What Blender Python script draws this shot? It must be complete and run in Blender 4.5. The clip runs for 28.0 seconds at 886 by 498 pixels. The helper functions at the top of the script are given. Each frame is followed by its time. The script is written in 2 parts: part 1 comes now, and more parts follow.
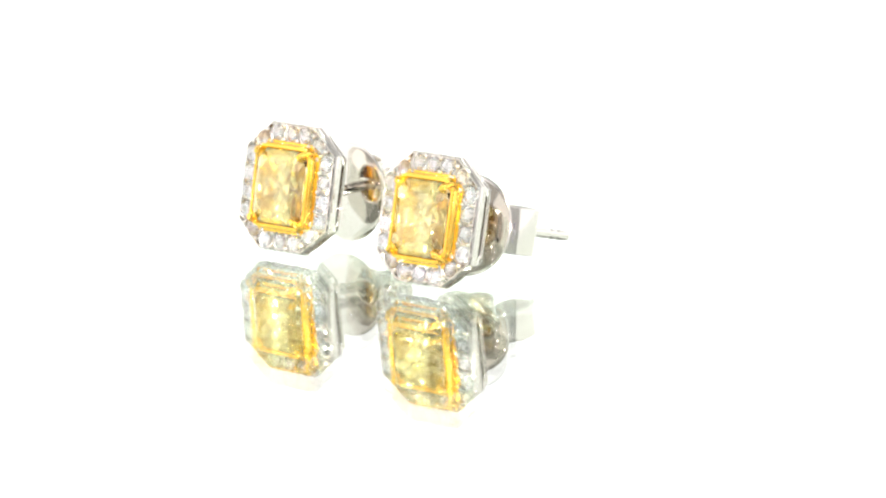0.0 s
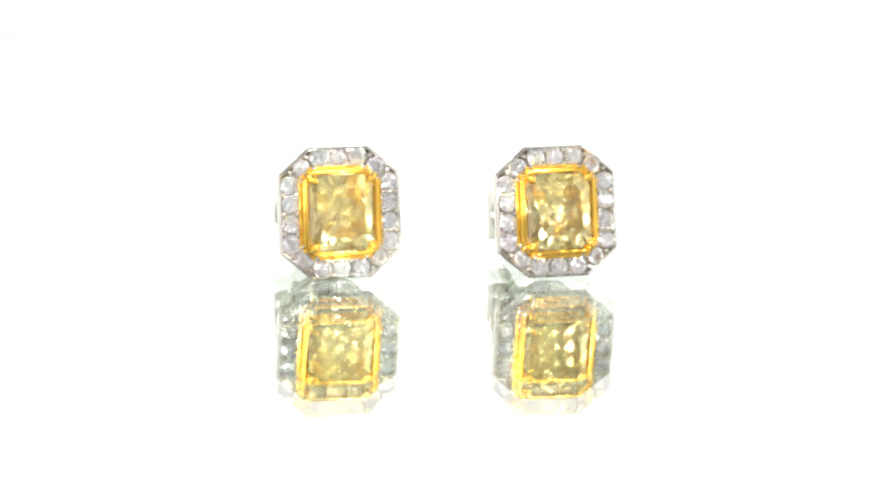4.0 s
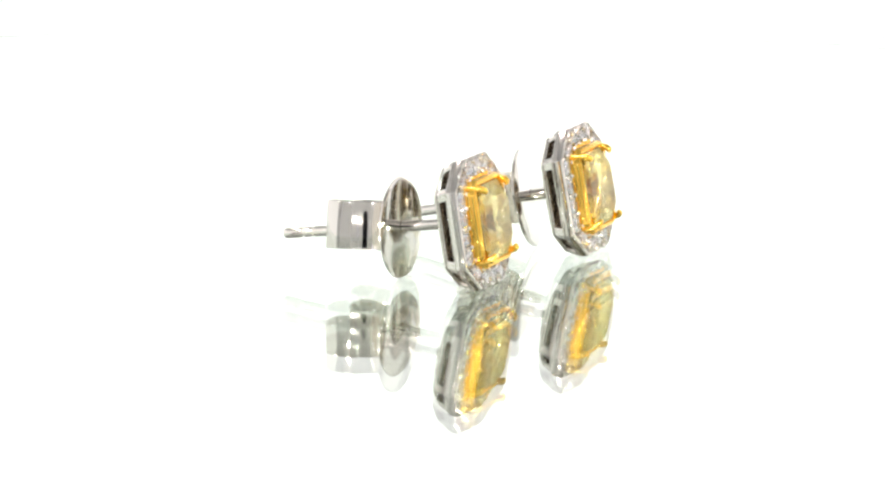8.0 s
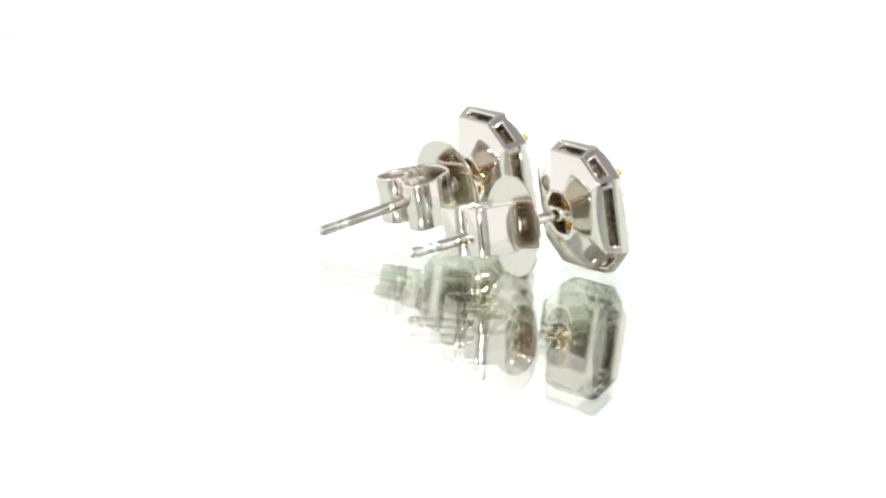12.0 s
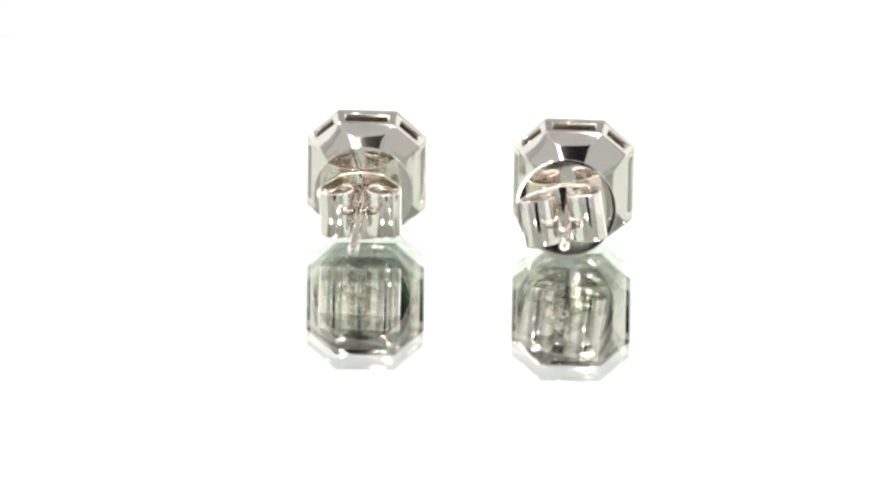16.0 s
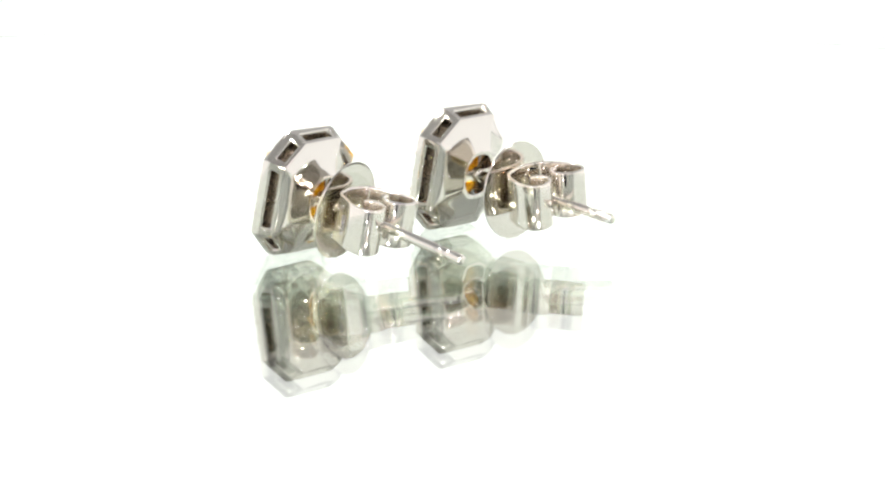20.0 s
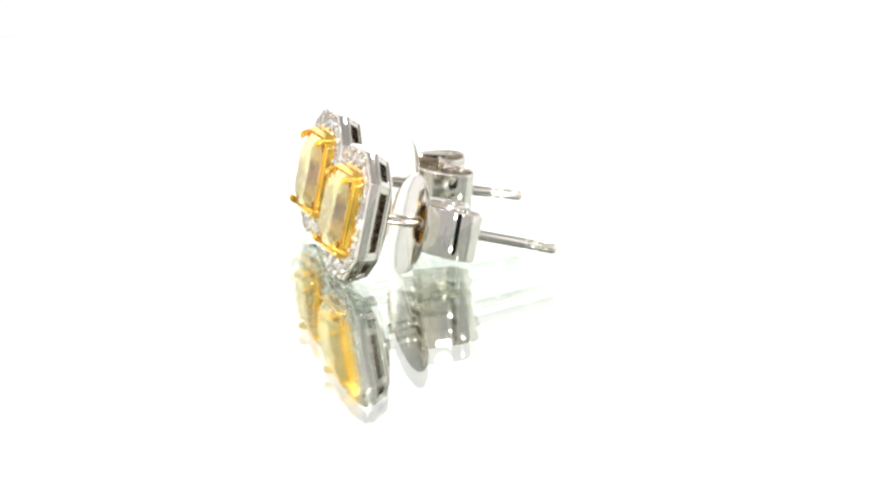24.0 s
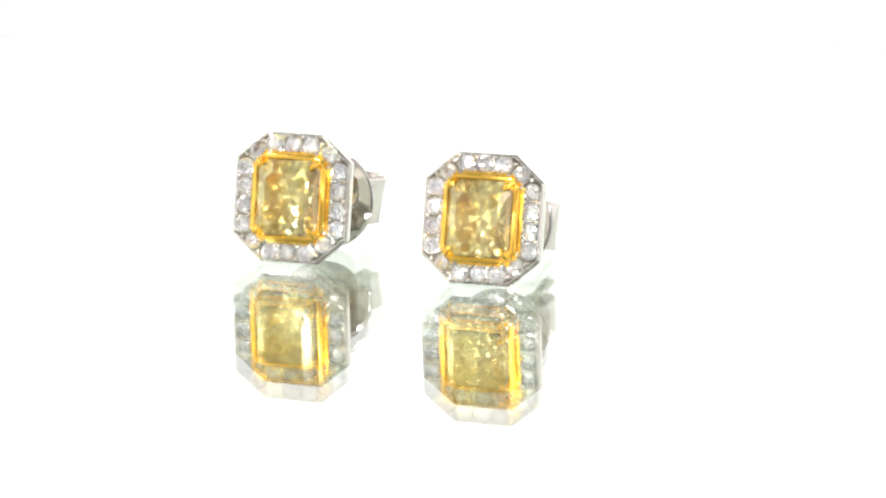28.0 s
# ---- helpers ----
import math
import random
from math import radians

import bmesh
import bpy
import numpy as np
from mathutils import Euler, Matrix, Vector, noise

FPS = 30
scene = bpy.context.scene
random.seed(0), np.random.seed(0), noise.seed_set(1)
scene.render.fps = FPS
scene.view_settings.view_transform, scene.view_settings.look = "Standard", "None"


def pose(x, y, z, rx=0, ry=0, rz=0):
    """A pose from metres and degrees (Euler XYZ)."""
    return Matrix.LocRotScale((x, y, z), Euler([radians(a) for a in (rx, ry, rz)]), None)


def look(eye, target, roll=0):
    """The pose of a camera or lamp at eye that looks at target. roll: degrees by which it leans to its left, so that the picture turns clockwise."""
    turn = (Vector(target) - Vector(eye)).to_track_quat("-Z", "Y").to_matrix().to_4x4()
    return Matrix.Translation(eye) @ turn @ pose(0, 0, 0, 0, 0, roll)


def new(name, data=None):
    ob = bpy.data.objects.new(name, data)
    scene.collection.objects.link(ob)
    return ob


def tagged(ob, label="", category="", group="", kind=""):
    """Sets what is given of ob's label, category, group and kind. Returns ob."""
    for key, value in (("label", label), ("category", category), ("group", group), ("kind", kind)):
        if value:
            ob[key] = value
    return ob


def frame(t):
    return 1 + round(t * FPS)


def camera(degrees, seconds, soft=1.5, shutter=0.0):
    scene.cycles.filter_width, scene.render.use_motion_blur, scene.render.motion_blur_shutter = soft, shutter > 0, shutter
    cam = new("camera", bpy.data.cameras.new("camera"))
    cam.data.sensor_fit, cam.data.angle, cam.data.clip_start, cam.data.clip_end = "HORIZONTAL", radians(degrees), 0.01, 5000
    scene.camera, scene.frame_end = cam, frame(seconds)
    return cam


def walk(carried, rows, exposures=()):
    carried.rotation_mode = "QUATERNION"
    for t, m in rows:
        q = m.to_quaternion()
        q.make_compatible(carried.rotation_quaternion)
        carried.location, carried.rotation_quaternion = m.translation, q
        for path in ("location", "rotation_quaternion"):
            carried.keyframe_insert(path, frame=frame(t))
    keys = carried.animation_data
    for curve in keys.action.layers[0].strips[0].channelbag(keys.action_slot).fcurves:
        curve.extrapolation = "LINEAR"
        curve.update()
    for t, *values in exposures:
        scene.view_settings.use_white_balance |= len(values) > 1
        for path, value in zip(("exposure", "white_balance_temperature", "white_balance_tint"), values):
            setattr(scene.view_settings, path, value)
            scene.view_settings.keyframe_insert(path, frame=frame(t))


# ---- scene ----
import itertools

MM = 0.001
DUR = 28.0

# ---- camera ----
# A camera on a tripod before the light tent, level with the lens, looking slightly down.
CAM_D, CAM_E = 0.4532, radians(10.95)
cam = camera(8.416, DUR, soft=2.4)
EYE = (0.0, -CAM_D * math.cos(CAM_E), CAM_D * math.sin(CAM_E))
AIM = (0.000017, 0.0, 0.00045)
EXPOSURE = -0.08
# the camera opens a little too bright and settles at once
walk(cam, [(0.0, look(EYE, AIM, 0.78)), (DUR, look(EYE, AIM, 0.78))],
     exposures=[(0.0, EXPOSURE + 0.33), (0.2, EXPOSURE + 0.30), (0.3, EXPOSURE), (0.5, EXPOSURE), (DUR, EXPOSURE)])

# ---- world and exposure ----
world = bpy.data.worlds.new("world")
scene.world = world
world.use_nodes = True
world.node_tree.nodes["Background"].inputs[0].default_value = (0.8, 0.8, 0.8, 1)
world.node_tree.nodes["Background"].inputs[1].default_value = 0.6
# light runs long ways inside the cut stones and the thick mirror
scene.cycles.max_bounces, scene.cycles.glossy_bounces, scene.cycles.transmission_bounces = 48, 40, 40
scene.cycles.sample_clamp_indirect = 200.0
LED_POWER = 720.0
REAR_POWER, SIDE_POWER, FRONT_POWER, UPPER_POWER = 1.8, 1.32, 0.68, 0.6


# ---- materials ----
def mat(name):
    m = bpy.data.materials.new(name)
    m.use_nodes = True
    m.node_tree.nodes.clear()
    return m, m.node_tree.nodes, m.node_tree.links


def surface(name, colour, rough=0.5, metal=0.0, grain=0.0, grain_size=200.0, bump=0.0, vary=0.0, stain_size=20.0, wave=0.0):
    """A principled surface with fine grain, broad stains and a light relief."""
    m, n, l = mat(name)
    out, b = n.new("ShaderNodeOutputMaterial"), n.new("ShaderNodeBsdfPrincipled")
    l.new(b.outputs[0], out.inputs[0])
    b.inputs["Base Color"].default_value = (*colour, 1)
    b.inputs["Metallic"].default_value = metal
    b.inputs["Roughness"].default_value = rough
    co = n.new("ShaderNodeTexCoord")
    fine, broad = n.new("ShaderNodeTexNoise"), n.new("ShaderNodeTexNoise")
    fine.inputs["Scale"].default_value, broad.inputs["Scale"].default_value = grain_size, stain_size
    fine.inputs["Detail"].default_value = 6
    for t in (fine, broad):
        l.new(co.outputs["Object"], t.inputs["Vector"])
    if vary:
        mix = n.new("ShaderNodeMix")
        mix.data_type = "RGBA"
        mix.inputs[6].default_value = (*[c * (1 - vary) for c in colour], 1)
        mix.inputs[7].default_value = (*[min(1, c * (1 + vary)) for c in colour], 1)
        l.new(broad.outputs["Fac"], mix.inputs[0])
        l.new(mix.outputs[2], b.inputs["Base Color"])
    if grain:
        r = n.new("ShaderNodeMapRange")
        r.inputs[3].default_value, r.inputs[4].default_value = max(0, rough - grain), rough + grain
        l.new(fine.outputs["Fac"], r.inputs[0])
        l.new(r.outputs[0], b.inputs["Roughness"])
    if bump:
        bp = n.new("ShaderNodeBump")
        bp.inputs["Strength"].default_value, bp.inputs["Distance"].default_value = bump, 0.0001
        l.new(fine.outputs["Fac"], bp.inputs["Height"])
        l.new(bp.outputs[0], b.inputs["Normal"])
    if wave:
        # the gentle unevenness that polishing leaves
        w, bp = n.new("ShaderNodeTexNoise"), n.new("ShaderNodeBump")
        w.inputs["Scale"].default_value, w.inputs["Detail"].default_value = 420, 0.5
        bp.inputs["Strength"].default_value, bp.inputs["Distance"].default_value = 1.0, wave
        l.new(co.outputs["Object"], w.inputs["Vector"])
        l.new(w.outputs["Fac"], bp.inputs["Height"])
        l.new(bp.outputs[0], b.inputs["Normal"])
    return m


def gem(name, colour, ior, glint=0.0, glint_colour=(1, 1, 1), rough=0.0):
    """Clear stone; a given share of diffuse cells is painted in as facet sparkle."""
    m, n, l = mat(name)
    out, g = n.new("ShaderNodeOutputMaterial"), n.new("ShaderNodeBsdfGlass")
    g.inputs["Color"].default_value = (*colour, 1)
    g.inputs["Roughness"].default_value = rough
    g.inputs["IOR"].default_value = ior
    if not glint:
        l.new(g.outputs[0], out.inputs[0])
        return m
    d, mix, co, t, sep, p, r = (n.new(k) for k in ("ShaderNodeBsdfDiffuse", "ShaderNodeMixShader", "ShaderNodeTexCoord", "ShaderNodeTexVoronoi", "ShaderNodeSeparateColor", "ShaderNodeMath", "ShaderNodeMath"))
    d.inputs[0].default_value = (*glint_colour, 1)
    # random angular cells of diffuse colour imitate the glints of small facets
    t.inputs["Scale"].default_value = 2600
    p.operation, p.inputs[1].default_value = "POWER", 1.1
    r.operation, r.inputs[1].default_value = "MULTIPLY", glint * 2.1
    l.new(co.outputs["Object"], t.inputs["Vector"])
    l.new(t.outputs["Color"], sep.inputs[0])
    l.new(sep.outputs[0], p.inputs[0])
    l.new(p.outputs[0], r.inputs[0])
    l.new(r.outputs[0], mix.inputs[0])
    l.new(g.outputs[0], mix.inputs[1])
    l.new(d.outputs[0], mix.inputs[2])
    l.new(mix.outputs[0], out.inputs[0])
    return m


def glow(name, colour, power):
    m, n, l = mat(name)
    out, e = n.new("ShaderNodeOutputMaterial"), n.new("ShaderNodeEmission")
    e.inputs[0].default_value, e.inputs[1].default_value = (*colour, 1), power
    l.new(e.outputs[0], out.inputs[0])
    return m


WHITE_GOLD = surface("white_gold", (0.735, 0.70, 0.645), 0.07, 1.0, 0.03, 900, 0.0, 0.03, 300, 0.000008)
SATIN_GOLD = surface("satin_gold", (0.66, 0.645, 0.62), 0.30, 1.0, 0.1, 4000, 0.1, 0.05, 900)
YELLOW_GOLD = surface("yellow_gold", (0.90, 0.58, 0.10), 0.16, 1.0, 0.06, 900, 0.03, 0.04, 300)
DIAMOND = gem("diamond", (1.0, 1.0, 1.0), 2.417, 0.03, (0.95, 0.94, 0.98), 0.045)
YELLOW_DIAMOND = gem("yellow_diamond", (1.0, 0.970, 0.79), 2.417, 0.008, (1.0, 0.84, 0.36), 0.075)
FLOAT_GLASS = gem("float_glass", (0.985, 1.0, 0.985), 1.5)
GROUND_GLASS = gem("ground_glass", (0.985, 1.0, 0.985), 1.5, rough=0.6)
SILVERING = surface("silvering", (0.82, 0.85, 0.81), 0.0, 1.0)
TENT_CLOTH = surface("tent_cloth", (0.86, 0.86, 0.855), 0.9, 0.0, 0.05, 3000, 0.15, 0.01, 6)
# tent cloth painted grey, so that the top looks dimmer than the walls
DIMMED_CLOTH = surface("dimmed_cloth", (0.55, 0.55, 0.55), 0.9, 0.0, 0.05, 3000, 0.15, 0.02, 6)
SWEEP_CARD = surface("sweep_card", (0.93, 0.93, 0.93), 0.8, 0.0, 0.05, 2000, 0.05, 0.01, 5)
DARK_PAINT = surface("dark_paint", (0.03, 0.03, 0.032), 0.6, 0.0, 0.05, 300, 0.1, 0.2, 4)
BLACK_CLOTH = surface("black_cloth", (0.016, 0.016, 0.03), 0.9, 0.0, 0.05, 3000, 0.2, 0.2, 8)
WHITE_PLASTIC = surface("white_plastic", (0.82, 0.82, 0.81), 0.35, 0.0, 0.05, 700, 0.02, 0.02, 30)
LED_GLOW = glow("led_glow", (1.0, 0.985, 0.96), LED_POWER)
PANEL_REAR = glow("panel_rear", (1.0, 1.0, 1.0), REAR_POWER)
FILL_FRONT = glow("fill_front", (1.0, 1.0, 1.0), FRONT_POWER)
FILL_UPPER = glow("fill_upper", (1.0, 1.0, 1.0), UPPER_POWER)
PANEL_SIDE = glow("panel_side", (1.0, 1.0, 1.0), SIDE_POWER)
MARK_INK = surface("mark", (0.33, 0.32, 0.38), 0.55, 0.6, 0.1, 3000)
# dark brown stands in for the shade inside the gallery slots
SLOT_SHADE = surface("slot_shade", (0.23, 0.185, 0.14), 0.26, 1.0, 0.15, 2500, 0.4, 0.25, 700)


# ---- mesh helpers (all in millimetres) ----
def link(name, bm, material, parent=None, label="", smooth=30, m=None, flat=False):
    """A bmesh in millimetres as one mesh object."""
    bmesh.ops.recalc_face_normals(bm, faces=bm.faces)
    bmesh.ops.scale(bm, vec=(MM, MM, MM), verts=bm.verts)
    me = bpy.data.meshes.new(name)
    bm.to_mesh(me)
    bm.free()
    me.materials.append(material)
    if smooth:
        me.polygons.foreach_set("use_smooth", [True] * len(me.polygons))
        me.set_sharp_from_angle(angle=radians(smooth))
    ob = place(name, me, parent, label, m)
    if flat:
        # large polished faces stay flat between their rounded edges
        w = ob.modifiers.new("flat_faces", "WEIGHTED_NORMAL")
        w.keep_sharp, w.weight = True, 80
    return ob


def place(name, me, parent=None, label="", m=None):
    ob = new(name, me)
    ob.parent = parent
    if m is not None:
        ob.matrix_basis = m
    return tagged(ob, label) if label else ob


def loft(loops, closed=False, caps=False, bm=None):
    """Quads between loops of equally many points; closed joins the last loop to the first."""
    bm = bm or bmesh.new()
    rings = [[bm.verts.new(p) for p in loop] for loop in loops]
    pairs = list(zip(rings, rings[1:])) + ([(rings[-1], rings[0])] if closed else [])
    for r, s in pairs:
        for i in range(len(r)):
            j = (i + 1) % len(r)
            bm.faces.new((r[i], r[j], s[j], s[i]))
    if caps:
        bm.faces.new(rings[0])
        bm.faces.new(rings[-1])
    return bm


def soften(bm, width=0.05, segments=2, angle=25):
    bmesh.ops.recalc_face_normals(bm, faces=bm.faces)
    edges = [e for e in bm.edges if len(e.link_faces) == 2 and e.calc_face_angle(0) > radians(angle)]
    bmesh.ops.bevel(bm, geom=edges, offset=width, segments=segments, affect="EDGES", profile=0.5, clamp_overlap=True)
    return bm


def octagon(w, h, cx, cz, y):
    """Eight points of an upright rectangle w by h with its corners cut off by cx and cz."""
    x, z = w / 2, h / 2
    return [(-x + cx, y, z), (x - cx, y, z), (x, y, z - cz), (x, y, -z + cz),
            (x - cx, y, -z), (-x + cx, y, -z), (-x, y, -z + cz), (-x, y, z - cz)]


def ring(r, y, count=32, x=0.0, z=0.0):
    return [(x + r * math.cos(2 * math.pi * i / count), y, z + r * math.sin(2 * math.pi * i / count)) for i in range(count)]


def hull(points):
    bm = bmesh.new()
    for p in points:
        bm.verts.new(p)
    got = bmesh.ops.convex_hull(bm, input=bm.verts)
    bmesh.ops.delete(bm, geom=[g for g in got["geom_interior"] if isinstance(g, bmesh.types.BMVert)], context="VERTS")
    bmesh.ops.dissolve_limit(bm, angle_limit=radians(0.6), verts=bm.verts, edges=bm.edges)
    return bm


def box(size, centre=(0, 0, 0), bevel=0.0):
    bm = bmesh.new()
    bmesh.ops.create_cube(bm, size=1)
    bmesh.ops.scale(bm, vec=size, verts=bm.verts)
    bmesh.ops.translate(bm, vec=centre, verts=bm.verts)
    if bevel:
        soften(bm, bevel)
    return bm


# ---- light tent, table and room ----
TX, TY0, TY1, TZ0, TZ1 = 300, -340, 330, -30, 460
LENS_X, LENS_Z, LENS_UP, SPOT_R, HOOD = 46, 72, 54, 9.5, 40  # half width, half height and middle of the camera's opening


def wall(name, size, centre, material, label):
    return tagged(link(name, box(size, centre), material, None, "", 0), label, "wall", "", "structure")


def build_tent():
    wall("wall_east", (6, TY1 - TY0 + 12, TZ1 - TZ0), (TX + 3, (TY0 + TY1) / 2, (TZ0 + TZ1) / 2), TENT_CLOTH, "white cloth side wall of the light tent")
    wall("wall_west", (6, TY1 - TY0 + 12, TZ1 - TZ0), (-TX - 3, (TY0 + TY1) / 2, (TZ0 + TZ1) / 2), TENT_CLOTH, "white cloth side wall of the light tent")
    wall("wall_north", (2 * TX, 6, TZ1 - TZ0), (0, TY1 + 3, (TZ0 + TZ1) / 2), TENT_CLOTH, "white cloth rear wall of the light tent")
    # front wall with the rounded opening for the camera
    y0, y1, n = TY0 - 6, TY0, 48
    square = []
    for i in range(n):
        a = 2 * math.pi * i / n
        k = 1 / max(abs(math.cos(a)), abs(math.sin(a)))
        square.append((TX * k * math.cos(a), (TZ0 + TZ1) / 2 + (TZ1 - TZ0) / 2 * k * math.sin(a)))
    hole = []
    for i in range(n):
        ca, sa = math.cos(2 * math.pi * i / n), math.sin(2 * math.pi * i / n)
        r = (abs(ca) ** 4 + abs(sa) ** 4) ** -0.25
        hole.append((LENS_X * r * ca, LENS_UP + LENS_Z * r * sa))
    bm = loft([[(x, y0, z) for x, z in square], [(x, y1, z) for x, z in square], [(x, y1, z) for x, z in hole], [(x, y0, z) for x, z in hole]], closed=True)
    tagged(link("wall_south", bm, TENT_CLOTH, None, "", 0), "white cloth front of the light tent with an opening for the camera", "wall", "", "structure")
    c = link("ceiling", box((2 * TX + 12, TY1 - TY0 + 12, 6), (0, (TY0 + TY1) / 2, TZ1 + 3)), DIMMED_CLOTH, None, "", 0)
    tagged(c, "cloth top of the light tent, greyed to look dimmer", "ceiling", "", "structure")
    f = link("floor", box((2 * TX, TY1 - TY0, 4), (0, (TY0 + TY1) / 2, TZ0 + 2)), SWEEP_CARD, None, "", 0)
    tagged(f, "white card floor of the light tent", "floor", "", "structure")
    # unseen black booth behind the opening, added as the dark camera that metal reflects
    bx, by, bz = 130, -640, 300
    wall("wall_booth_east", (6, TY0 - 6 - by, bz - TZ0), (bx + 3, (TY0 - 6 + by) / 2, (bz + TZ0) / 2), BLACK_CLOTH, "unseen black side, stands in for the dark camera")
    wall("wall_booth_west", (6, TY0 - 6 - by, bz - TZ0), (-bx - 3, (TY0 - 6 + by) / 2, (bz + TZ0) / 2), BLACK_CLOTH, "unseen black side, stands in for the dark camera")
    wall("wall_booth_south", (2 * bx + 12, 6, bz - TZ0), (0, by - 3, (bz + TZ0) / 2), BLACK_CLOTH, "unseen black rear, stands in for the dark camera")
    tagged(link("ceiling_booth", box((2 * bx + 12, TY0 - by, 6), (0, (TY0 - 6 + by) / 2 - 3, bz + 3)), BLACK_CLOTH, None, "", 0), "unseen black top, stands in for the dark camera", "ceiling", "", "structure")
    tagged(link("floor_booth", box((2 * bx, TY0 - 6 - by, 4), (0, (TY0 - 6 + by) / 2, TZ0 + 2)), BLACK_CLOTH, None, "", 0), "unseen black floor, stands in for the dark camera", "floor", "", "structure")


def light_panel(w, h, m, material, label):
    """A framed diffuser, lit from within, that faces -y; its origin is at its foot."""
    p = new("light_panel")
    p.matrix_basis = m
    tagged(p, label, "lamp", "tent light panels")
    loops = [[(sx * (w / 2 + d), y, h / 2 + sz * (h / 2 + d)) for sx, sz in ((-1, -1), (1, -1), (1, 1), (-1, 1))] for d, y in ((-1, 0), (-1, 8), (4, 8), (4, 0))]
    link("frame", soften(loft(loops, closed=True), 0.6), WHITE_PLASTIC, p, "", 30)
    link("diffuser", box((w - 2.4, 2, h - 2.4), (0, 4, h / 2)), material, p, "milky white glowing diffuser", 0)


def spot_lamp(x, y, z, aim, size=SPOT_R, hood=HOOD, label="black spot lamp with a long hood and bright face"):
    """A small lamp head on a short stem under the tent's top, its face towards the turntable."""
    lamp = new("spot_lamp")
    lamp.location = (x * MM, y * MM, TZ1 * MM)
    tagged(lamp, label, "lamp", "spot lamps")
    d = (Vector(aim) - Vector((x, y, z))).normalized()
    turn = d.to_track_quat("Y", "Z").to_matrix().to_4x4()
    m = Matrix.Translation((0, 0, (z - TZ1) * MM)) @ turn
    drop = TZ1 - z
    link("stem", loft([[(3 * math.cos(a), 3 * math.sin(a), h) for a in [math.pi * j / 8 for j in range(16)]] for h in (-drop + 6, 0)], caps=True), WHITE_PLASTIC, lamp, "thin white stem")
    link("head", loft([ring(size * 0.3, -size * 1.1, 32), ring(size, -size, 32), ring(size + 6, -2, 32), ring(size + 6, hood, 32), ring(size + 3, hood, 32), ring(size + 1, 0, 32), ring(size * 0.4, -size * 0.6, 32)], caps=True), DARK_PAINT, lamp, "", 40, m)
    link("lens", loft([ring(size - 0.3, -0.6, 32), ring(size - 0.5, 0.8, 32), ring(size * 0.5, 2.0, 32)], caps=True), LED_GLOW, lamp, "bright round lamp face", 40, m)


def build_lights():
    light_panel(2 * TX - 16, 150, pose(0, (TY1 - 10) * MM, (TZ0 + 8) * MM), PANEL_REAR, "low bright white diffuser panel behind the turntable")
    # added fill: glows in place of lit cloth on the upper rear wall
    light_panel(2 * TX - 16, 300, pose(0, (TY1 - 10) * MM, (TZ0 + 168) * MM), FILL_UPPER, "unseen dim fill panel added above the rear one")
    light_panel(590, 300, pose((TX - 10) * MM, 15 * MM, (TZ0 + 12) * MM, 0, 0, -90), PANEL_SIDE, "glowing white diffuser panel along the tent side")
    light_panel(590, 300, pose((-TX + 10) * MM, 15 * MM, (TZ0 + 12) * MM, 0, 0, 90), PANEL_SIDE, "glowing white diffuser panel along the tent side")
    # added fill panels brighten the front wall that stones and metal reflect
    for sx in (-1, 1):
        light_panel(170, 300, pose(sx * 198 * MM, (TY0 + 10) * MM, (TZ0 + 12) * MM, 0, 0, 180), FILL_FRONT, "unseen upright fill panel added beside the camera")
    for x, y, z in ((-135, -275, 235), (140, -280, 245), (8, -260, 350), (-170, 130, 380), (165, 120, 370)):
        spot_lamp(x, y, z, (0, 0, 0))
    # the second, on the right, is an added lamp for more sparkle in the stones
    for x, y, z, r in ((-64, -306, 74, 5), (118, -312, 175, 5)):
        spot_lamp(x, y, z, (0, 0, 0), r, 34, "small unseen black spot lamp on a long stem beside the opening")


def build_turntable():
    t = new("turntable")
    t.location = (0, 0, -30 * MM + 4 * MM)
    tagged(t, "round turntable topped with thick glass mirror", "turntable")
    z = 26.0  # glass top above the base
    def turned(prof, count=96):
        return loft([[(r * math.cos(2 * math.pi * i / count), r * math.sin(2 * math.pi * i / count), h) for i in range(count)] for r, h in prof], caps=True)
    link("base", turned([(96, 0), (100, 2), (100, 16), (97, 18)]), WHITE_PLASTIC, t)
    link("platter", turned([(111, 18.2), (112, 19), (112, 21.6), (111, 22)]), WHITE_PLASTIC, t)
    glass = link("mirror_glass", turned([(114.6, z - GLASS), (115, z - GLASS + 0.4), (115, z - 0.4), (114.6, z)]), FLOAT_GLASS, t, "thick clear glass with faint green tint")
    # the cut edge is ground matt all round
    glass.data.materials.append(GROUND_GLASS)
    for face in glass.data.polygons:
        face.material_index = 1 if abs(face.normal.z) < 0.95 else 0
    link("silvering", turned([(114.4, z - GLASS + 0.05), (114.4, z - GLASS + 0.09)]), SILVERING, t, "silver mirror backing")
    return t


GLASS = 3.4

# ---- ear studs ----
W, H, CX, CZ = 9.26, 9.76, 4.63 - 2.30, 4.88 - 2.88


def inset(d, y):
    k = d * 0.41
    return octagon(W - 2 * d, H - 2 * d, CX - d + k, CZ - d + k, y)


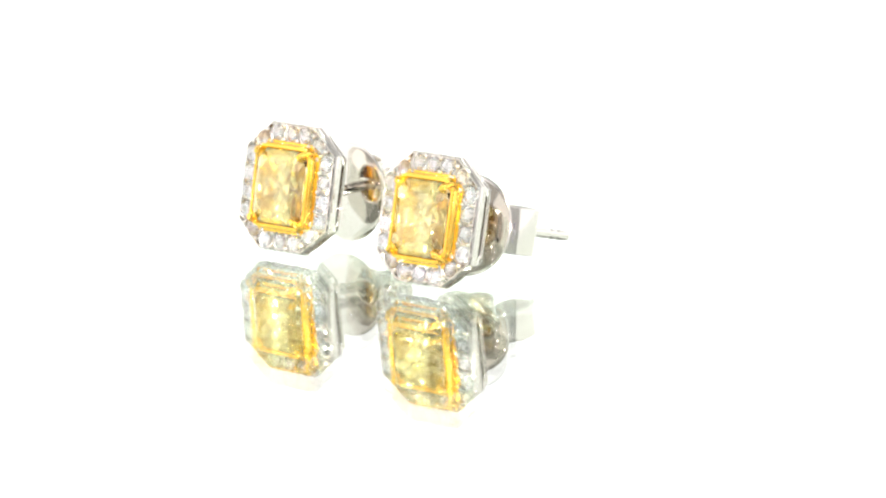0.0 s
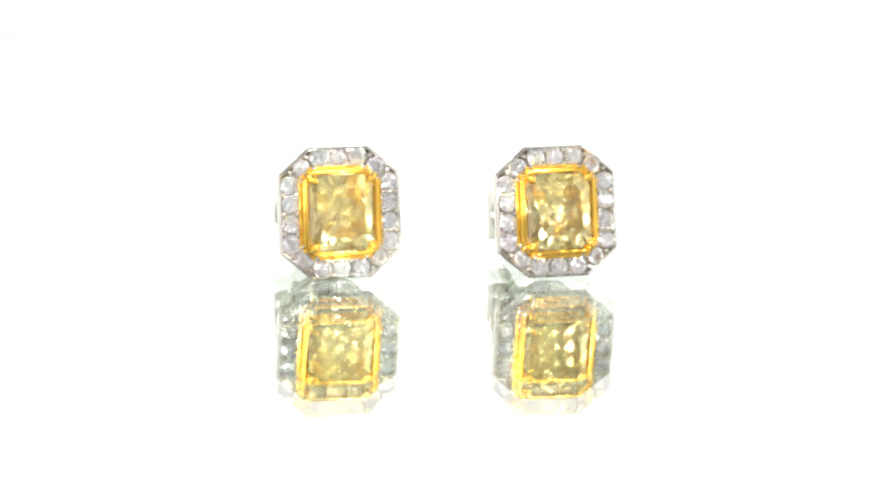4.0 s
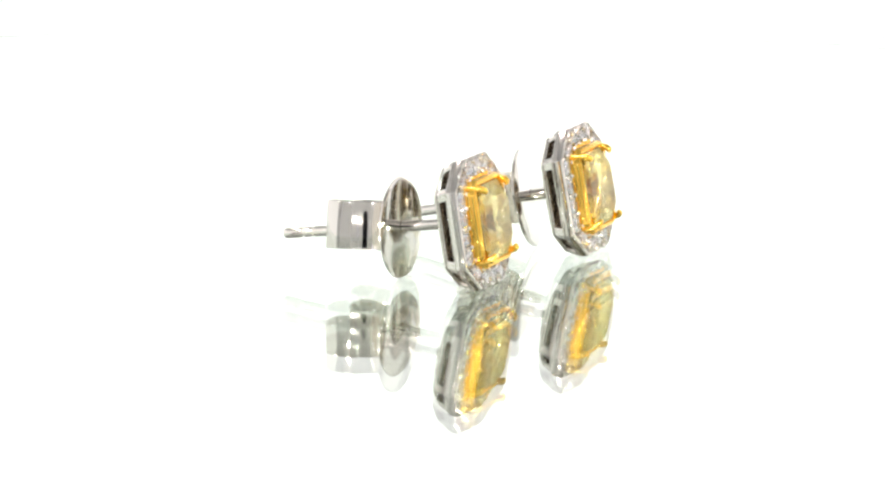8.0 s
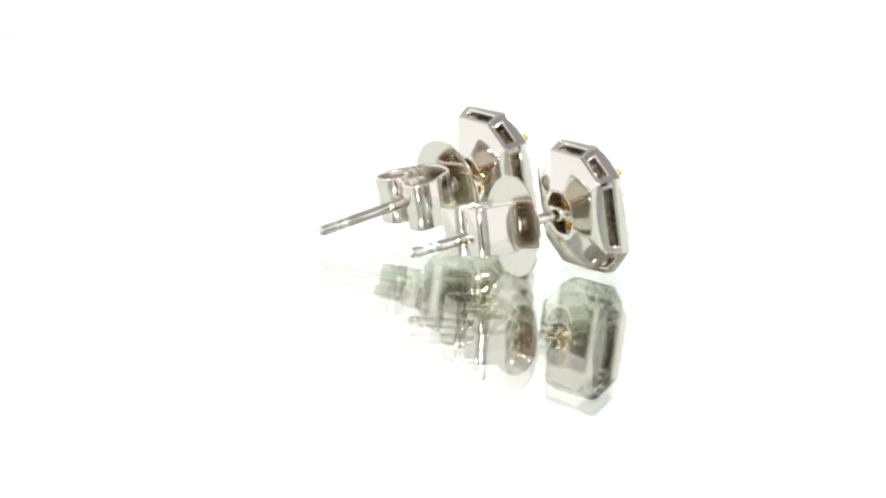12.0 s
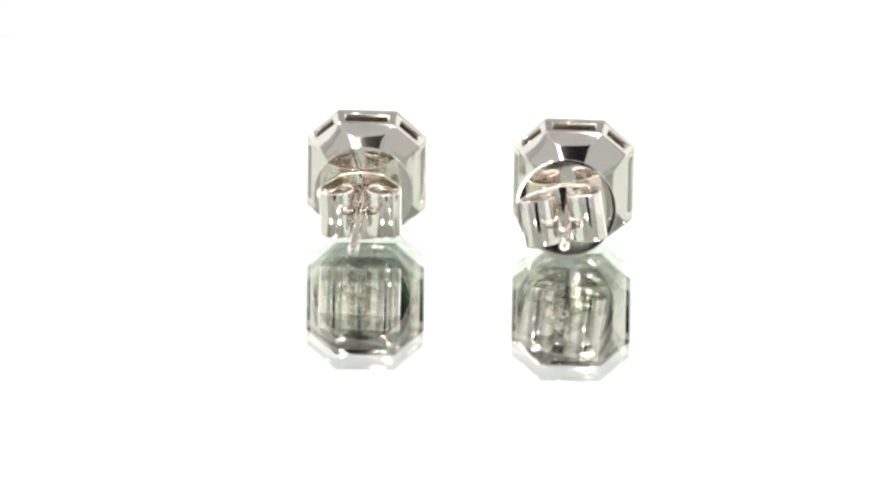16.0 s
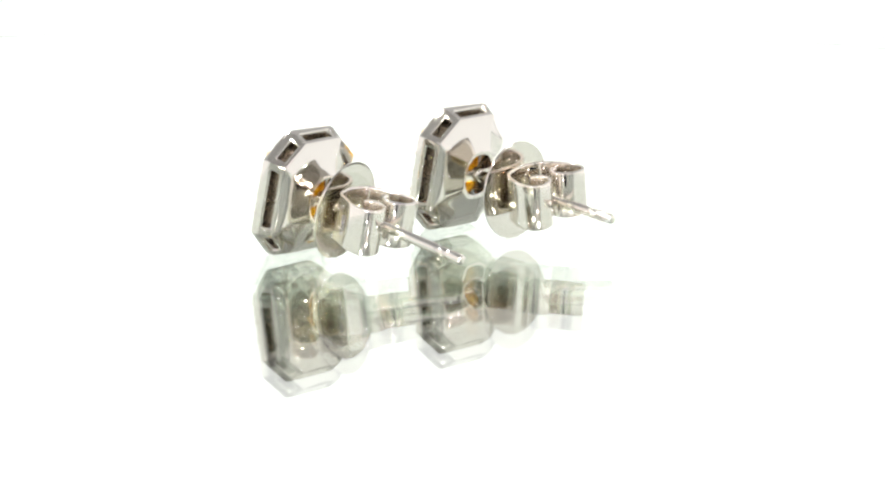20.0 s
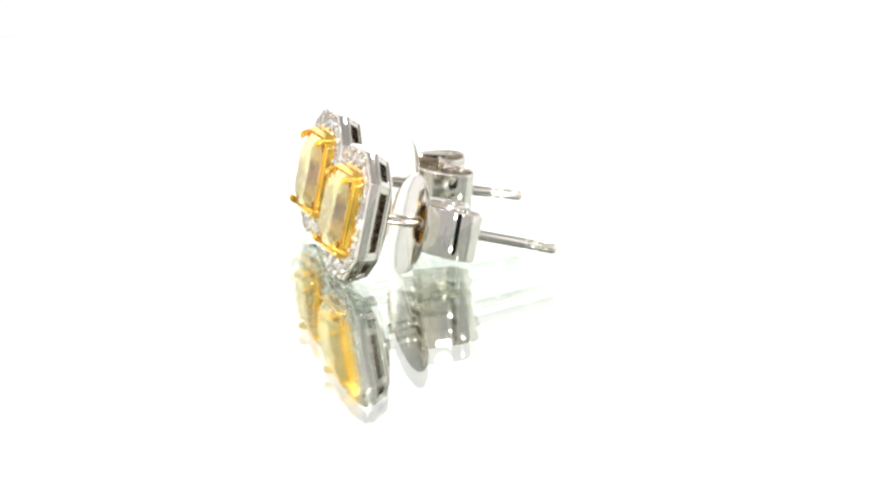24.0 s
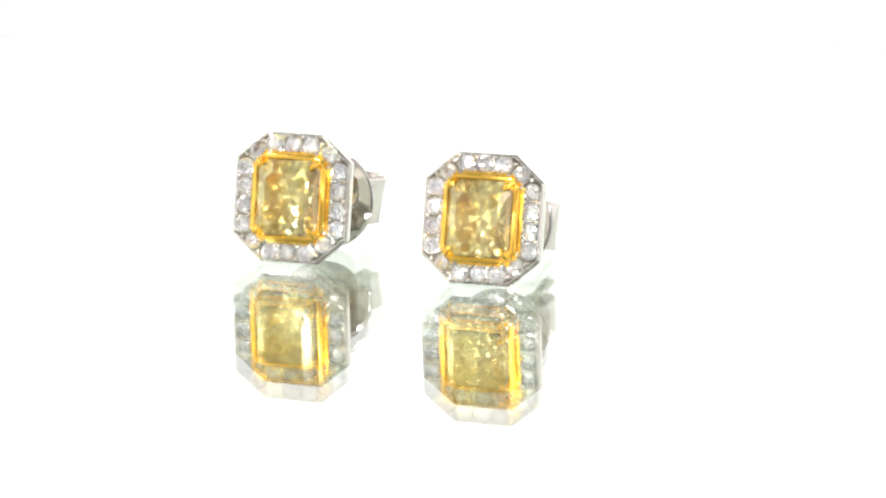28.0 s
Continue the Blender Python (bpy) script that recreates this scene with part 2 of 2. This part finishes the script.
def brilliant():
    """A round brilliant of radius 0.6 that faces -y."""
    pts = ring(0.34, -0.19, 8)
    a = math.pi / 8
    pts += [(0.50 * math.cos(a + i * 2 * a), -0.105, 0.50 * math.sin(a + i * 2 * a)) for i in range(8)]
    pts += ring(0.60, 0.0, 16) + ring(0.60, 0.025, 16)
    pts += [(0.30 * math.cos(a + i * 2 * a), 0.292 + 0.012 * (i % 2), 0.30 * math.sin(a + i * 2 * a)) for i in range(8)]
    return hull(pts + [(0.01, 0.548, 0.006)])


def cut(planes, size=8.0):
    """A convex stone: a block with all that lies beyond each plane (normal, distance) ground away."""
    bm = bmesh.new()
    bmesh.ops.create_cube(bm, size=size)
    for n, d in planes:
        got = bmesh.ops.bisect_plane(bm, geom=bm.verts[:] + bm.edges[:] + bm.faces[:], dist=1e-6, plane_co=n * d, plane_no=n, clear_outer=True)
        rim = [g for g in got["geom_cut"] if isinstance(g, bmesh.types.BMEdge)]
        if rim:
            bmesh.ops.contextual_create(bm, geom=rim)
    return bm


STONE_W, STONE_H, STONE_CUT, GIRDLE = 4.85, 5.62, 0.74, -0.76


def radiant():
    """The cut-cornered rectangular stone: stepped crown with kite facets, pavilion of many small facets."""
    w, h, c = STONE_W / 2, STONE_H / 2, STONE_CUT
    reach = lambda a: max(x * abs(math.cos(a)) + z * abs(math.sin(a)) for x, z in ((w, h - c), (w - c, h)))

    def facet(azimuth, slope, share, y, side, oval=0.0):
        """A plane through the depth y at that share of the outline's reach; side: -1 crown, 1 pavilion; oval: how far the outline is rounded."""
        a = radians(azimuth)
        d = reach(a) * (1 - oval) + math.hypot(w * math.cos(a), h * math.sin(a)) * oval
        t = math.atan(math.tan(radians(slope)) * 2.5 / d)
        n = Vector((math.cos(a) * math.sin(t), side * math.cos(t), math.sin(a) * math.sin(t)))
        return n, n.dot(Vector((share * d * math.cos(a), y, share * d * math.sin(a))))
    rnd = random.Random(11)
    planes = [(Vector((0, -1, 0)), 0.66)]
    planes += [facet(45 * k, 89.9, 1.0, 0, 1) for k in range(8)]
    planes += [facet(45 * k, 47, 1.0, 0, -1) for k in range(8)] + [facet(45 * k, 31, 0.885, -0.31, -1) for k in range(8)]
    planes += [facet(45 * k + q, 37, 0.985, -0.02, -1) for k in range(0, 8, 2) for q in (-26, 26)]
    slope = lambda r: 33 + 18 * r
    depth = lambda r: 0.08 + 2.5 * sum(math.tan(radians(slope(r + (1 - r) * (i + 0.5) / 40))) for i in range(40)) * (1 - r) / 40
    for r, count, phase in ((0.97, 8, 0), (0.88, 16, 0.5), (0.77, 24, 0), (0.65, 22, 0.5), (0.53, 20, 0), (0.41, 16, 0.5), (0.29, 12, 0), (0.18, 8, 0.5), (0.07, 5, 0)):
        for k in range(count):
            q = min(0.98, r + rnd.uniform(-0.012, 0.012))
            planes.append(facet(360 * (k + phase) / count + rnd.uniform(-4, 4), slope(q) + rnd.uniform(-2.5, 2.5), q, depth(q), 1, min(0.8, max(0, (0.8 - q) / 0.4))))
    bm = cut(planes)
    bmesh.ops.translate(bm, vec=(0, GIRDLE, 0), verts=bm.verts)
    return bm


SHARED = {}


def shared(name, make, material, smooth=0):
    """One mesh for all alike pieces."""
    if name not in SHARED:
        bm = make()
        bmesh.ops.recalc_face_normals(bm, faces=bm.faces)
        bmesh.ops.scale(bm, vec=(MM, MM, MM), verts=bm.verts)
        me = bpy.data.meshes.new(name)
        bm.to_mesh(me)
        bm.free()
        me.materials.append(material)
        if smooth:
            me.polygons.foreach_set("use_smooth", [True] * len(me.polygons))
            me.set_sharp_from_angle(angle=radians(smooth))
        SHARED[name] = me
    return SHARED[name]


def ball(r, subdivisions=2):
    bm = bmesh.new()
    bmesh.ops.create_icosphere(bm, subdivisions=subdivisions, radius=r)
    return bm


def pave_spots():
    """Places of the eighteen small stones of the halo, in order round it."""
    xs, zs = 3.72, 4.05
    return ([(-1.43, zs), (0, zs), (1.43, zs), (2.77, 3.35)] + [(xs, z) for z in (2.15, 0.72, -0.72, -2.15)]
            + [(2.77, -3.35), (1.43, -zs), (0, -zs), (-1.43, -zs), (-2.77, -3.35)] + [(-xs, z) for z in (-2.15, -0.72, 0.72, 2.15)] + [(-2.77, 3.35)])


BAND, REAR, DRAFT = 0.84, 1.76, 0.50  # depth of the solid band, rear edge of the gallery, its inward slope


def halo_frame():
    inner = lambda y, g=0.0: octagon(5.9 + g, 6.6 + g, 0.7, 0.7, y)
    bm = loft([inset(0.06, BAND), inset(0.035, 0.45), inset(0.045, 0.17), inset(0.21, 0.0), inset(0.30, 0.03), inset(0.33, 0.70), inner(0.70), inner(BAND)], closed=True)
    return soften(bm, 0.06, 3, 24)


def stone_seat():
    """The ring of metal that holds one small stone."""
    return loft([ring(0.70, 0.02, 20), ring(0.75, -0.01, 20), ring(0.79, 0.05, 20), ring(0.79, 0.26, 20), ring(0.64, 0.20, 20)], closed=True)


def gallery_panel(k):
    """One side of the gallery, with its long slot."""
    t = 0.40

    def pts(d, y, lo, hi):
        o = inset(d + 0.06 + (DRAFT - 0.06) * (y - BAND) / (REAR - BAND), y)
        a, b = Vector(o[k]), Vector(o[(k + 1) % 8])
        return a.lerp(b, lo), a.lerp(b, hi)
    length = (Vector(inset(0, 0)[k]) - Vector(inset(0, 0)[(k + 1) % 8])).length
    e = 0.56 / length
    loops = []
    for d, hole in ((t, True), (t, False), (0, False), (0, True)):
        lo, hi = (e, 1 - e) if hole else (0.002, 0.998)
        ya, yb = (BAND + 0.10, REAR - 0.17) if hole else (BAND, REAR)
        a0, b0 = pts(d, ya, lo, hi)
        a1, b1 = pts(d, yb, lo, hi)
        loops.append([a0, b0, b1, a1])
    bm = loft(loops, closed=True)
    bmesh.ops.recalc_face_normals(bm, faces=bm.faces)
    bm.verts.ensure_lookup_table()
    v = bm.verts[:]
    # round off the slot and the rear edge; the ends stay sharp and meet their neighbours
    slot = set(v[0:4] + v[12:16])
    edges = [e for e in bm.edges if (e.verts[0] in slot and e.verts[1] in slot) or set(e.verts) == {v[10], v[11]}]
    bmesh.ops.bevel(bm, geom=edges, offset=0.17, segments=4, affect="EDGES", profile=0.5, clamp_overlap=True)
    return bm


# added ring that keeps the inside of the slots dark
def shade_liner():
    return loft([inset(0.85, BAND + 0.02), inset(1.10, REAR + 0.05), inset(1.18, REAR + 0.05), inset(0.93, BAND + 0.02)], closed=True)


def rounded(points, cut, bow=0.03):
    """A loop with each corner rounded off by five points and each side bowed outwards a little."""
    arcs, n = [], len(points)
    for i in range(n):
        p, a, b = Vector(points[i]), Vector(points[i - 1]), Vector(points[(i + 1) % n])
        a = p + (a - p).normalized() * min(cut, 0.42 * (a - p).length)
        b = p + (b - p).normalized() * min(cut, 0.42 * (b - p).length)
        arcs.append([a * (1 - t) ** 2 + p * 2 * t * (1 - t) + b * t * t for t in (0, 0.25, 0.5, 0.75, 1)])
    out = []
    for i in range(n):
        p, q = arcs[i][-1], arcs[(i + 1) % n][0]
        side = q - p
        off = Vector((-side.z, 0, side.x)) * bow
        if off.dot(Vector((p.x + q.x, 0, p.z + q.z))) < 0:
            off = -off
        out += arcs[i] + [p + side * 0.25 + off * 0.75, p + side * 0.5 + off, p + side * 0.75 + off * 0.75]
    return out


def back_shell():
    """The domed back: softly rounded plates up to an eight-sided opening."""
    lip = lambda x, z, y: octagon(2 * x, 2 * z, x * 0.5, x * 0.5, y)
    rows = [rounded(*k) for k in ((inset(DRAFT - 0.04, REAR), 0.12, 0.0), (inset(DRAFT - 0.01, REAR + 0.12), 0.16, 0.004), (inset(DRAFT + 0.08, REAR + 0.21), 0.2, 0.01),
                                  (octagon(5.9, 6.6, 1.72, 1.76, 2.44), 0.28, 0.022), (lip(1.82, 1.92, 2.92), 0.3, 0.02), (lip(1.74, 1.83, 2.965), 0.3, 0.02), (lip(1.60, 1.68, 2.98), 0.3, 0.02))]
    rows += [rounded(o, c) for o, c in ((lip(1.50, 1.58, 2.93), 0.4), (lip(1.54, 1.64, 2.78), 0.4), (octagon(5.2, 5.9, 1.5, 1.55, 2.12), 0.4), (inset(DRAFT + 0.42, REAR), 0.12))]
    return loft(rows, closed=True)


def bridge():
    """The bar across the opening, with the boss that holds the post."""
    bm = box((3.12, 0.24, 0.84), (0, 2.83, 0), 0.1)
    loft([ring(0.6, 2.6, 20), ring(0.6, 3.0, 20), ring(0.48, 3.25, 20)], caps=True, bm=bm)
    return bm


def post(length):
    groove = lambda y: [(0.41, y - 0.26), (0.395, y - 0.18), (0.36, y - 0.08), (0.35, y), (0.36, y + 0.08), (0.395, y + 0.18), (0.41, y + 0.26)]
    prof = [(0.41, 2.9)] + groove(length - 2.36) + groove(length - 1.57) + [(0.41, length - 0.40), (0.39, length - 0.22), (0.33, length - 0.09), (0.2, length - 0.01), (0.05, length)]
    return loft([ring(r, y, 24) for r, y in prof], caps=True)


def gold_rail(w, h, c, y0, y1, wide, flare=0.0):
    o = lambda d, y: octagon(w - 2 * d, h - 2 * d, c - 0.6 * d, c - 0.6 * d, y)
    return soften(loft([o(-flare, y0), o(0, y1), o(wide, y1), o(wide, y0)], closed=True), 0.06)


def basket_wall():
    """The gold cup: from the girdle down to a narrow open base behind the stone."""
    o = lambda w, h, y: octagon(w, h, 0.165 * w, 0.165 * w, y)
    return soften(loft([o(3.7, 4.3, 1.36), o(4.0, 4.6, 1.25), o(5.1, 5.8, 0.75), o(6.0, 6.66, 0.20), o(5.92, 6.60, -0.02), o(5.84, 6.52, -0.52), o(5.66, 6.36, -0.66), o(5.02, 5.78, -0.62), o(4.92, 5.68, -0.40),
                        o(4.66, 5.4, 0.1), o(3.5, 4.1, 1.28)], closed=True), 0.05)


def claw():
    """A round claw that stands along -y, leans in and hooks over the stone's cut corner (built for +x +z)."""
    path = [(2.56, 0.5, 2.88, 0.25), (2.48, -0.1, 2.80, 0.25), (2.38, -0.75, 2.70, 0.25), (2.30, -1.05, 2.62, 0.26), (2.16, -1.26, 2.47, 0.25), (2.02, -1.30, 2.32, 0.18), (1.95, -1.28, 2.25, 0.07)]
    loops = []
    for i, (x, y, z, r) in enumerate(path):
        p, q = path[max(0, i - 1)], path[min(len(path) - 1, i + 1)]
        d = Vector((q[0] - p[0], q[1] - p[1], q[2] - p[2])).normalized()
        u = d.cross(Vector((1, 0, -1))).normalized()
        v = d.cross(u)
        loops.append([Vector((x, y, z)) + r * (math.cos(a) * u + math.sin(a) * v) for a in [2 * math.pi * j / 12 for j in range(12)]])
    return loft(loops, caps=True)


def clip_disc(r, hx, hz):
    """A dished disc whose hole sits at hx, hz from its middle."""
    prof = [(0.46, -0.10), (1.4, -0.08), (2.6, -0.03), (r - 0.30, 0.03), (r - 0.12, 0.06), (r - 0.02, 0.12), (r, 0.18), (r - 0.03, 0.23), (r - 0.2, 0.24), (2.6, 0.17), (1.4, 0.13), (0.46, 0.11)]
    off = lambda a: max(0.0, 1 - (a - 0.46) / 2.2)
    return loft([ring(a, y, 128, hx * off(a), hz * off(a)) for a, y in prof], closed=True)


def spline(points, steps=6):
    out = []
    for i in range(len(points) - 1):
        p = [Vector(points[max(0, min(len(points) - 1, i + k))]) for k in (-1, 0, 1, 2)]
        for s in range(steps):
            t = s / steps
            out.append(0.5 * (2 * p[1] + (p[2] - p[0]) * t + (2 * p[0] - 5 * p[1] + 4 * p[2] - p[3]) * t * t + (3 * p[1] - p[0] - 3 * p[2] + p[3]) * t ** 3))
    return out + [Vector(points[-1])]


CURL = [(2.82, 4.48), (2.42, 4.80), (1.85, 4.88), (1.22, 4.70), (0.70, 4.2), (0.57, 3.5), (0.85, 2.95), (1.4, 2.85)]
# the arm's line from the disc to its curl: one clip's arms are bowed, the other's have a flat flank
BOWED = [(0.0, 0.42), (0.6, 0.50), (1.3, 0.72), (1.77, 1.0), (2.25, 1.6), (2.54, 2.2), (2.76, 2.75), (2.89, 3.35), (2.94, 3.95)] + CURL
FLAT = [(0.0, 0.42), (0.6, 0.50), (1.3, 0.70), (1.75, 1.0), (2.07, 1.56), (2.40, 2.12), (2.72, 2.68), (2.88, 3.1), (2.95, 3.5), (2.94, 3.95)] + CURL


def scroll(side, course):
    """One curled arm of the clip: a bent strip."""
    line = spline(course)
    t, hz = 0.13, 1.8
    loops = []
    for i, p in enumerate(line):
        d = (line[min(len(line) - 1, i + 1)] - line[max(0, i - 1)]).normalized()
        n = Vector((-d.y, d.x)) * t
        arc = [math.pi * k / 5 for k in range(6)]
        low = [p + n * math.cos(a) for a in arc]
        loops.append([(side * o.x, o.y, -hz + t - t * math.sin(a)) for o, a in zip(low, arc)] + [(side * o.x, o.y, hz - t + t * math.sin(a)) for o, a in zip(low[::-1], arc[::-1])])
    bm = loft(loops, caps=True)
    return bm


def hallmark(side):
    """Worn stamp on the outer side of one arm: plain scratched bars."""
    bm = bmesh.new()
    face = Matrix.Translation((side * 2.665, 2.15, 0)) @ Matrix.Rotation(-side * radians(24), 4, "Z")
    for k, (w, h, turn) in enumerate(((0.34, 0.035, 35), (0.035, 0.38, 12), (0.30, 0.035, -25), (0.04, 0.32, -8), (0.26, 0.035, 15), (0.04, 0.3, 24))):
        bmesh.ops.create_cube(bm, size=1, matrix=face @ Matrix.Translation((0, 0.06 * (k % 2), 0.5 - 0.26 * k)) @ Matrix.Rotation(radians(turn), 4, "X") @ Matrix.Diagonal((0.03, w, h, 1)))
    return bm


def collar():
    return loft([ring(0.46, 0.1, 24), ring(0.46, 0.55, 24), ring(0.62, 0.5, 24), ring(0.75, 0.1, 24)], closed=True)


UP = H / 2  # the parts are drawn about the face's centre; the stud's own origin is at its foot


def build_stud(label, tip, post_rx, post_rz, clip, clip_r, clip_tilt, clip_yaw, arm_yaw, clip_roll, arm, mark, seed):
    rnd = random.Random(seed)
    stud = new("stud_earring")
    tagged(stud, label, "earring", "pair of ear studs")
    up = pose(0, 0, UP * MM)
    frame_part = link("halo_frame", halo_frame(), WHITE_GOLD, stud, "polished white gold octagonal halo frame", 40, up)
    for k in range(8):
        link("gallery_panel", gallery_panel(k), WHITE_GOLD, stud, "", 40, up, True)
    link("shade_liner", shade_liner(), SLOT_SHADE, stud, "dark brown liner added as shade behind the slots", 30, up)
    link("back_shell", back_shell(), WHITE_GOLD, stud, "domed polished white gold back", 50, up)
    link("bridge", bridge(), WHITE_GOLD, stud, "", 40, up, True)
    link("post", post(tip), WHITE_GOLD, stud, "straight notched white gold post", 40, up @ pose(0, 3.0 * MM, 0, post_rx, 0, post_rz) @ pose(0, -3.0 * MM, 0))
    spots = pave_spots()
    for i, (x, z) in enumerate(spots):
        turn = rnd.uniform(0, 45)
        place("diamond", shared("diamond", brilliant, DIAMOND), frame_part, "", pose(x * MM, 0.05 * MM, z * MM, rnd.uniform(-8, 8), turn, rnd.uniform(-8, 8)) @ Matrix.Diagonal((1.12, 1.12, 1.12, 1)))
        place("stone_seat", shared("stone_seat", stone_seat, SATIN_GOLD, 50), frame_part, "", pose(x * MM, (0.03 + 0.007 * (i % 3)) * MM, z * MM))
        x2, z2 = spots[(i + 1) % len(spots)]
        mx, mz = (x + x2) / 2, (z + z2) / 2
        d = Vector((x2 - x, z2 - z)).normalized()
        for s in (-0.50, 0.50):
            place("bead", shared("bead", lambda: ball(0.21), WHITE_GOLD, 60), frame_part, "", pose((mx - d.y * s) * MM, -0.02 * MM, (mz + d.x * s) * MM))
    basket = link("basket", basket_wall(), YELLOW_GOLD, stud, "yellow gold basket round the stone", 30, up)
    link("rail", gold_rail(6.24, 6.90, 0.95, 0.16, -0.10, 0.30), YELLOW_GOLD, basket, "", 40, None, True)
    link("rail", gold_rail(5.52, 6.24, 0.62, -0.58, -0.76, 0.24), YELLOW_GOLD, basket, "", 40, None, True)
    for sx, sz in itertools.product((1, -1), (1, -1)):
        c = claw()
        bmesh.ops.scale(c, vec=(sx, 1, sz), verts=c.verts)
        link("claw", c, YELLOW_GOLD, basket, "", 50)
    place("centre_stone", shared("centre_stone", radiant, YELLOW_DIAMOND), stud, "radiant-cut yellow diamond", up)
    cx, cy, cz = clip
    hx = -(cy - 3.0) * math.tan(radians(post_rz)) - cx
    hz = (cy - 3.0) * math.tan(radians(post_rx)) - cz
    disc = link("clip_disc", clip_disc(clip_r, hx, hz), WHITE_GOLD, stud, "polished round dished clip disc", 40, up @ pose(cx * MM, cy * MM, cz * MM, clip_tilt, 0, clip_yaw))
    on = pose(hx * MM, 0, hz * MM, 0, clip_roll, arm_yaw - clip_yaw)
    link("scroll", scroll(1, arm), WHITE_GOLD, disc, "curled butterfly clip arm", 50, on, True)
    link("scroll", scroll(-1, arm), WHITE_GOLD, disc, "curled butterfly clip arm", 50, on, True)
    link("hallmark", hallmark(mark), MARK_INK, disc, "worn stamped mark", 0, on)
    link("collar", collar(), WHITE_GOLD, disc, "", 40, on)
    return stud


build_tent()
build_lights()
turntable = build_turntable()
stud_a = build_stud("white gold ear stud with yellow stone, clip halfway down its post", 16.2, 1.7, -0.1, (0.3, 6.7, 0.0), 3.78, 6.5, -1.4, -5, 10, BOWED, -1, 3)
stud_b = build_stud("white gold ear stud with yellow stone, clip close behind it", 16.65, -1.2, -0.5, (0.02, 4.8, -0.14), 3.80, -0.9, 4.5, 0, 1.5, FLAT, 1, 8)

# ---- movement ----
PERIOD, FRONT = 26.465, 3.207
STUDS = ((stud_a, (-9.17, -7.58), 2.6, -9.6, -0.58), (stud_b, (6.84, -8.93), 3.6, -11.1, -0.58))


def motions():
    times = [0.5 * k for k in range(int(DUR * 2) + 1)]
    angle = lambda t: 360 * (t - FRONT) / PERIOD
    walk(turntable, [(t, pose(0, 0, -26 * MM, 0, 0, angle(t))) for t in times])
    for stud, (x, y), yaw, pitch, roll in STUDS:
        lean = pose(0, 0, 0, 0, 0, yaw) @ pose(0, 0, 0, pitch) @ pose(0, 0, 0, 0, roll)
        c = pose(x * MM, y * MM, 4.84 * MM) @ lean
        foot = c @ Matrix.Translation((0, 0, -UP * MM))
        walk(stud, [(t, pose(0, 0, 0, 0, 0, angle(t)) @ foot) for t in times])


motions()
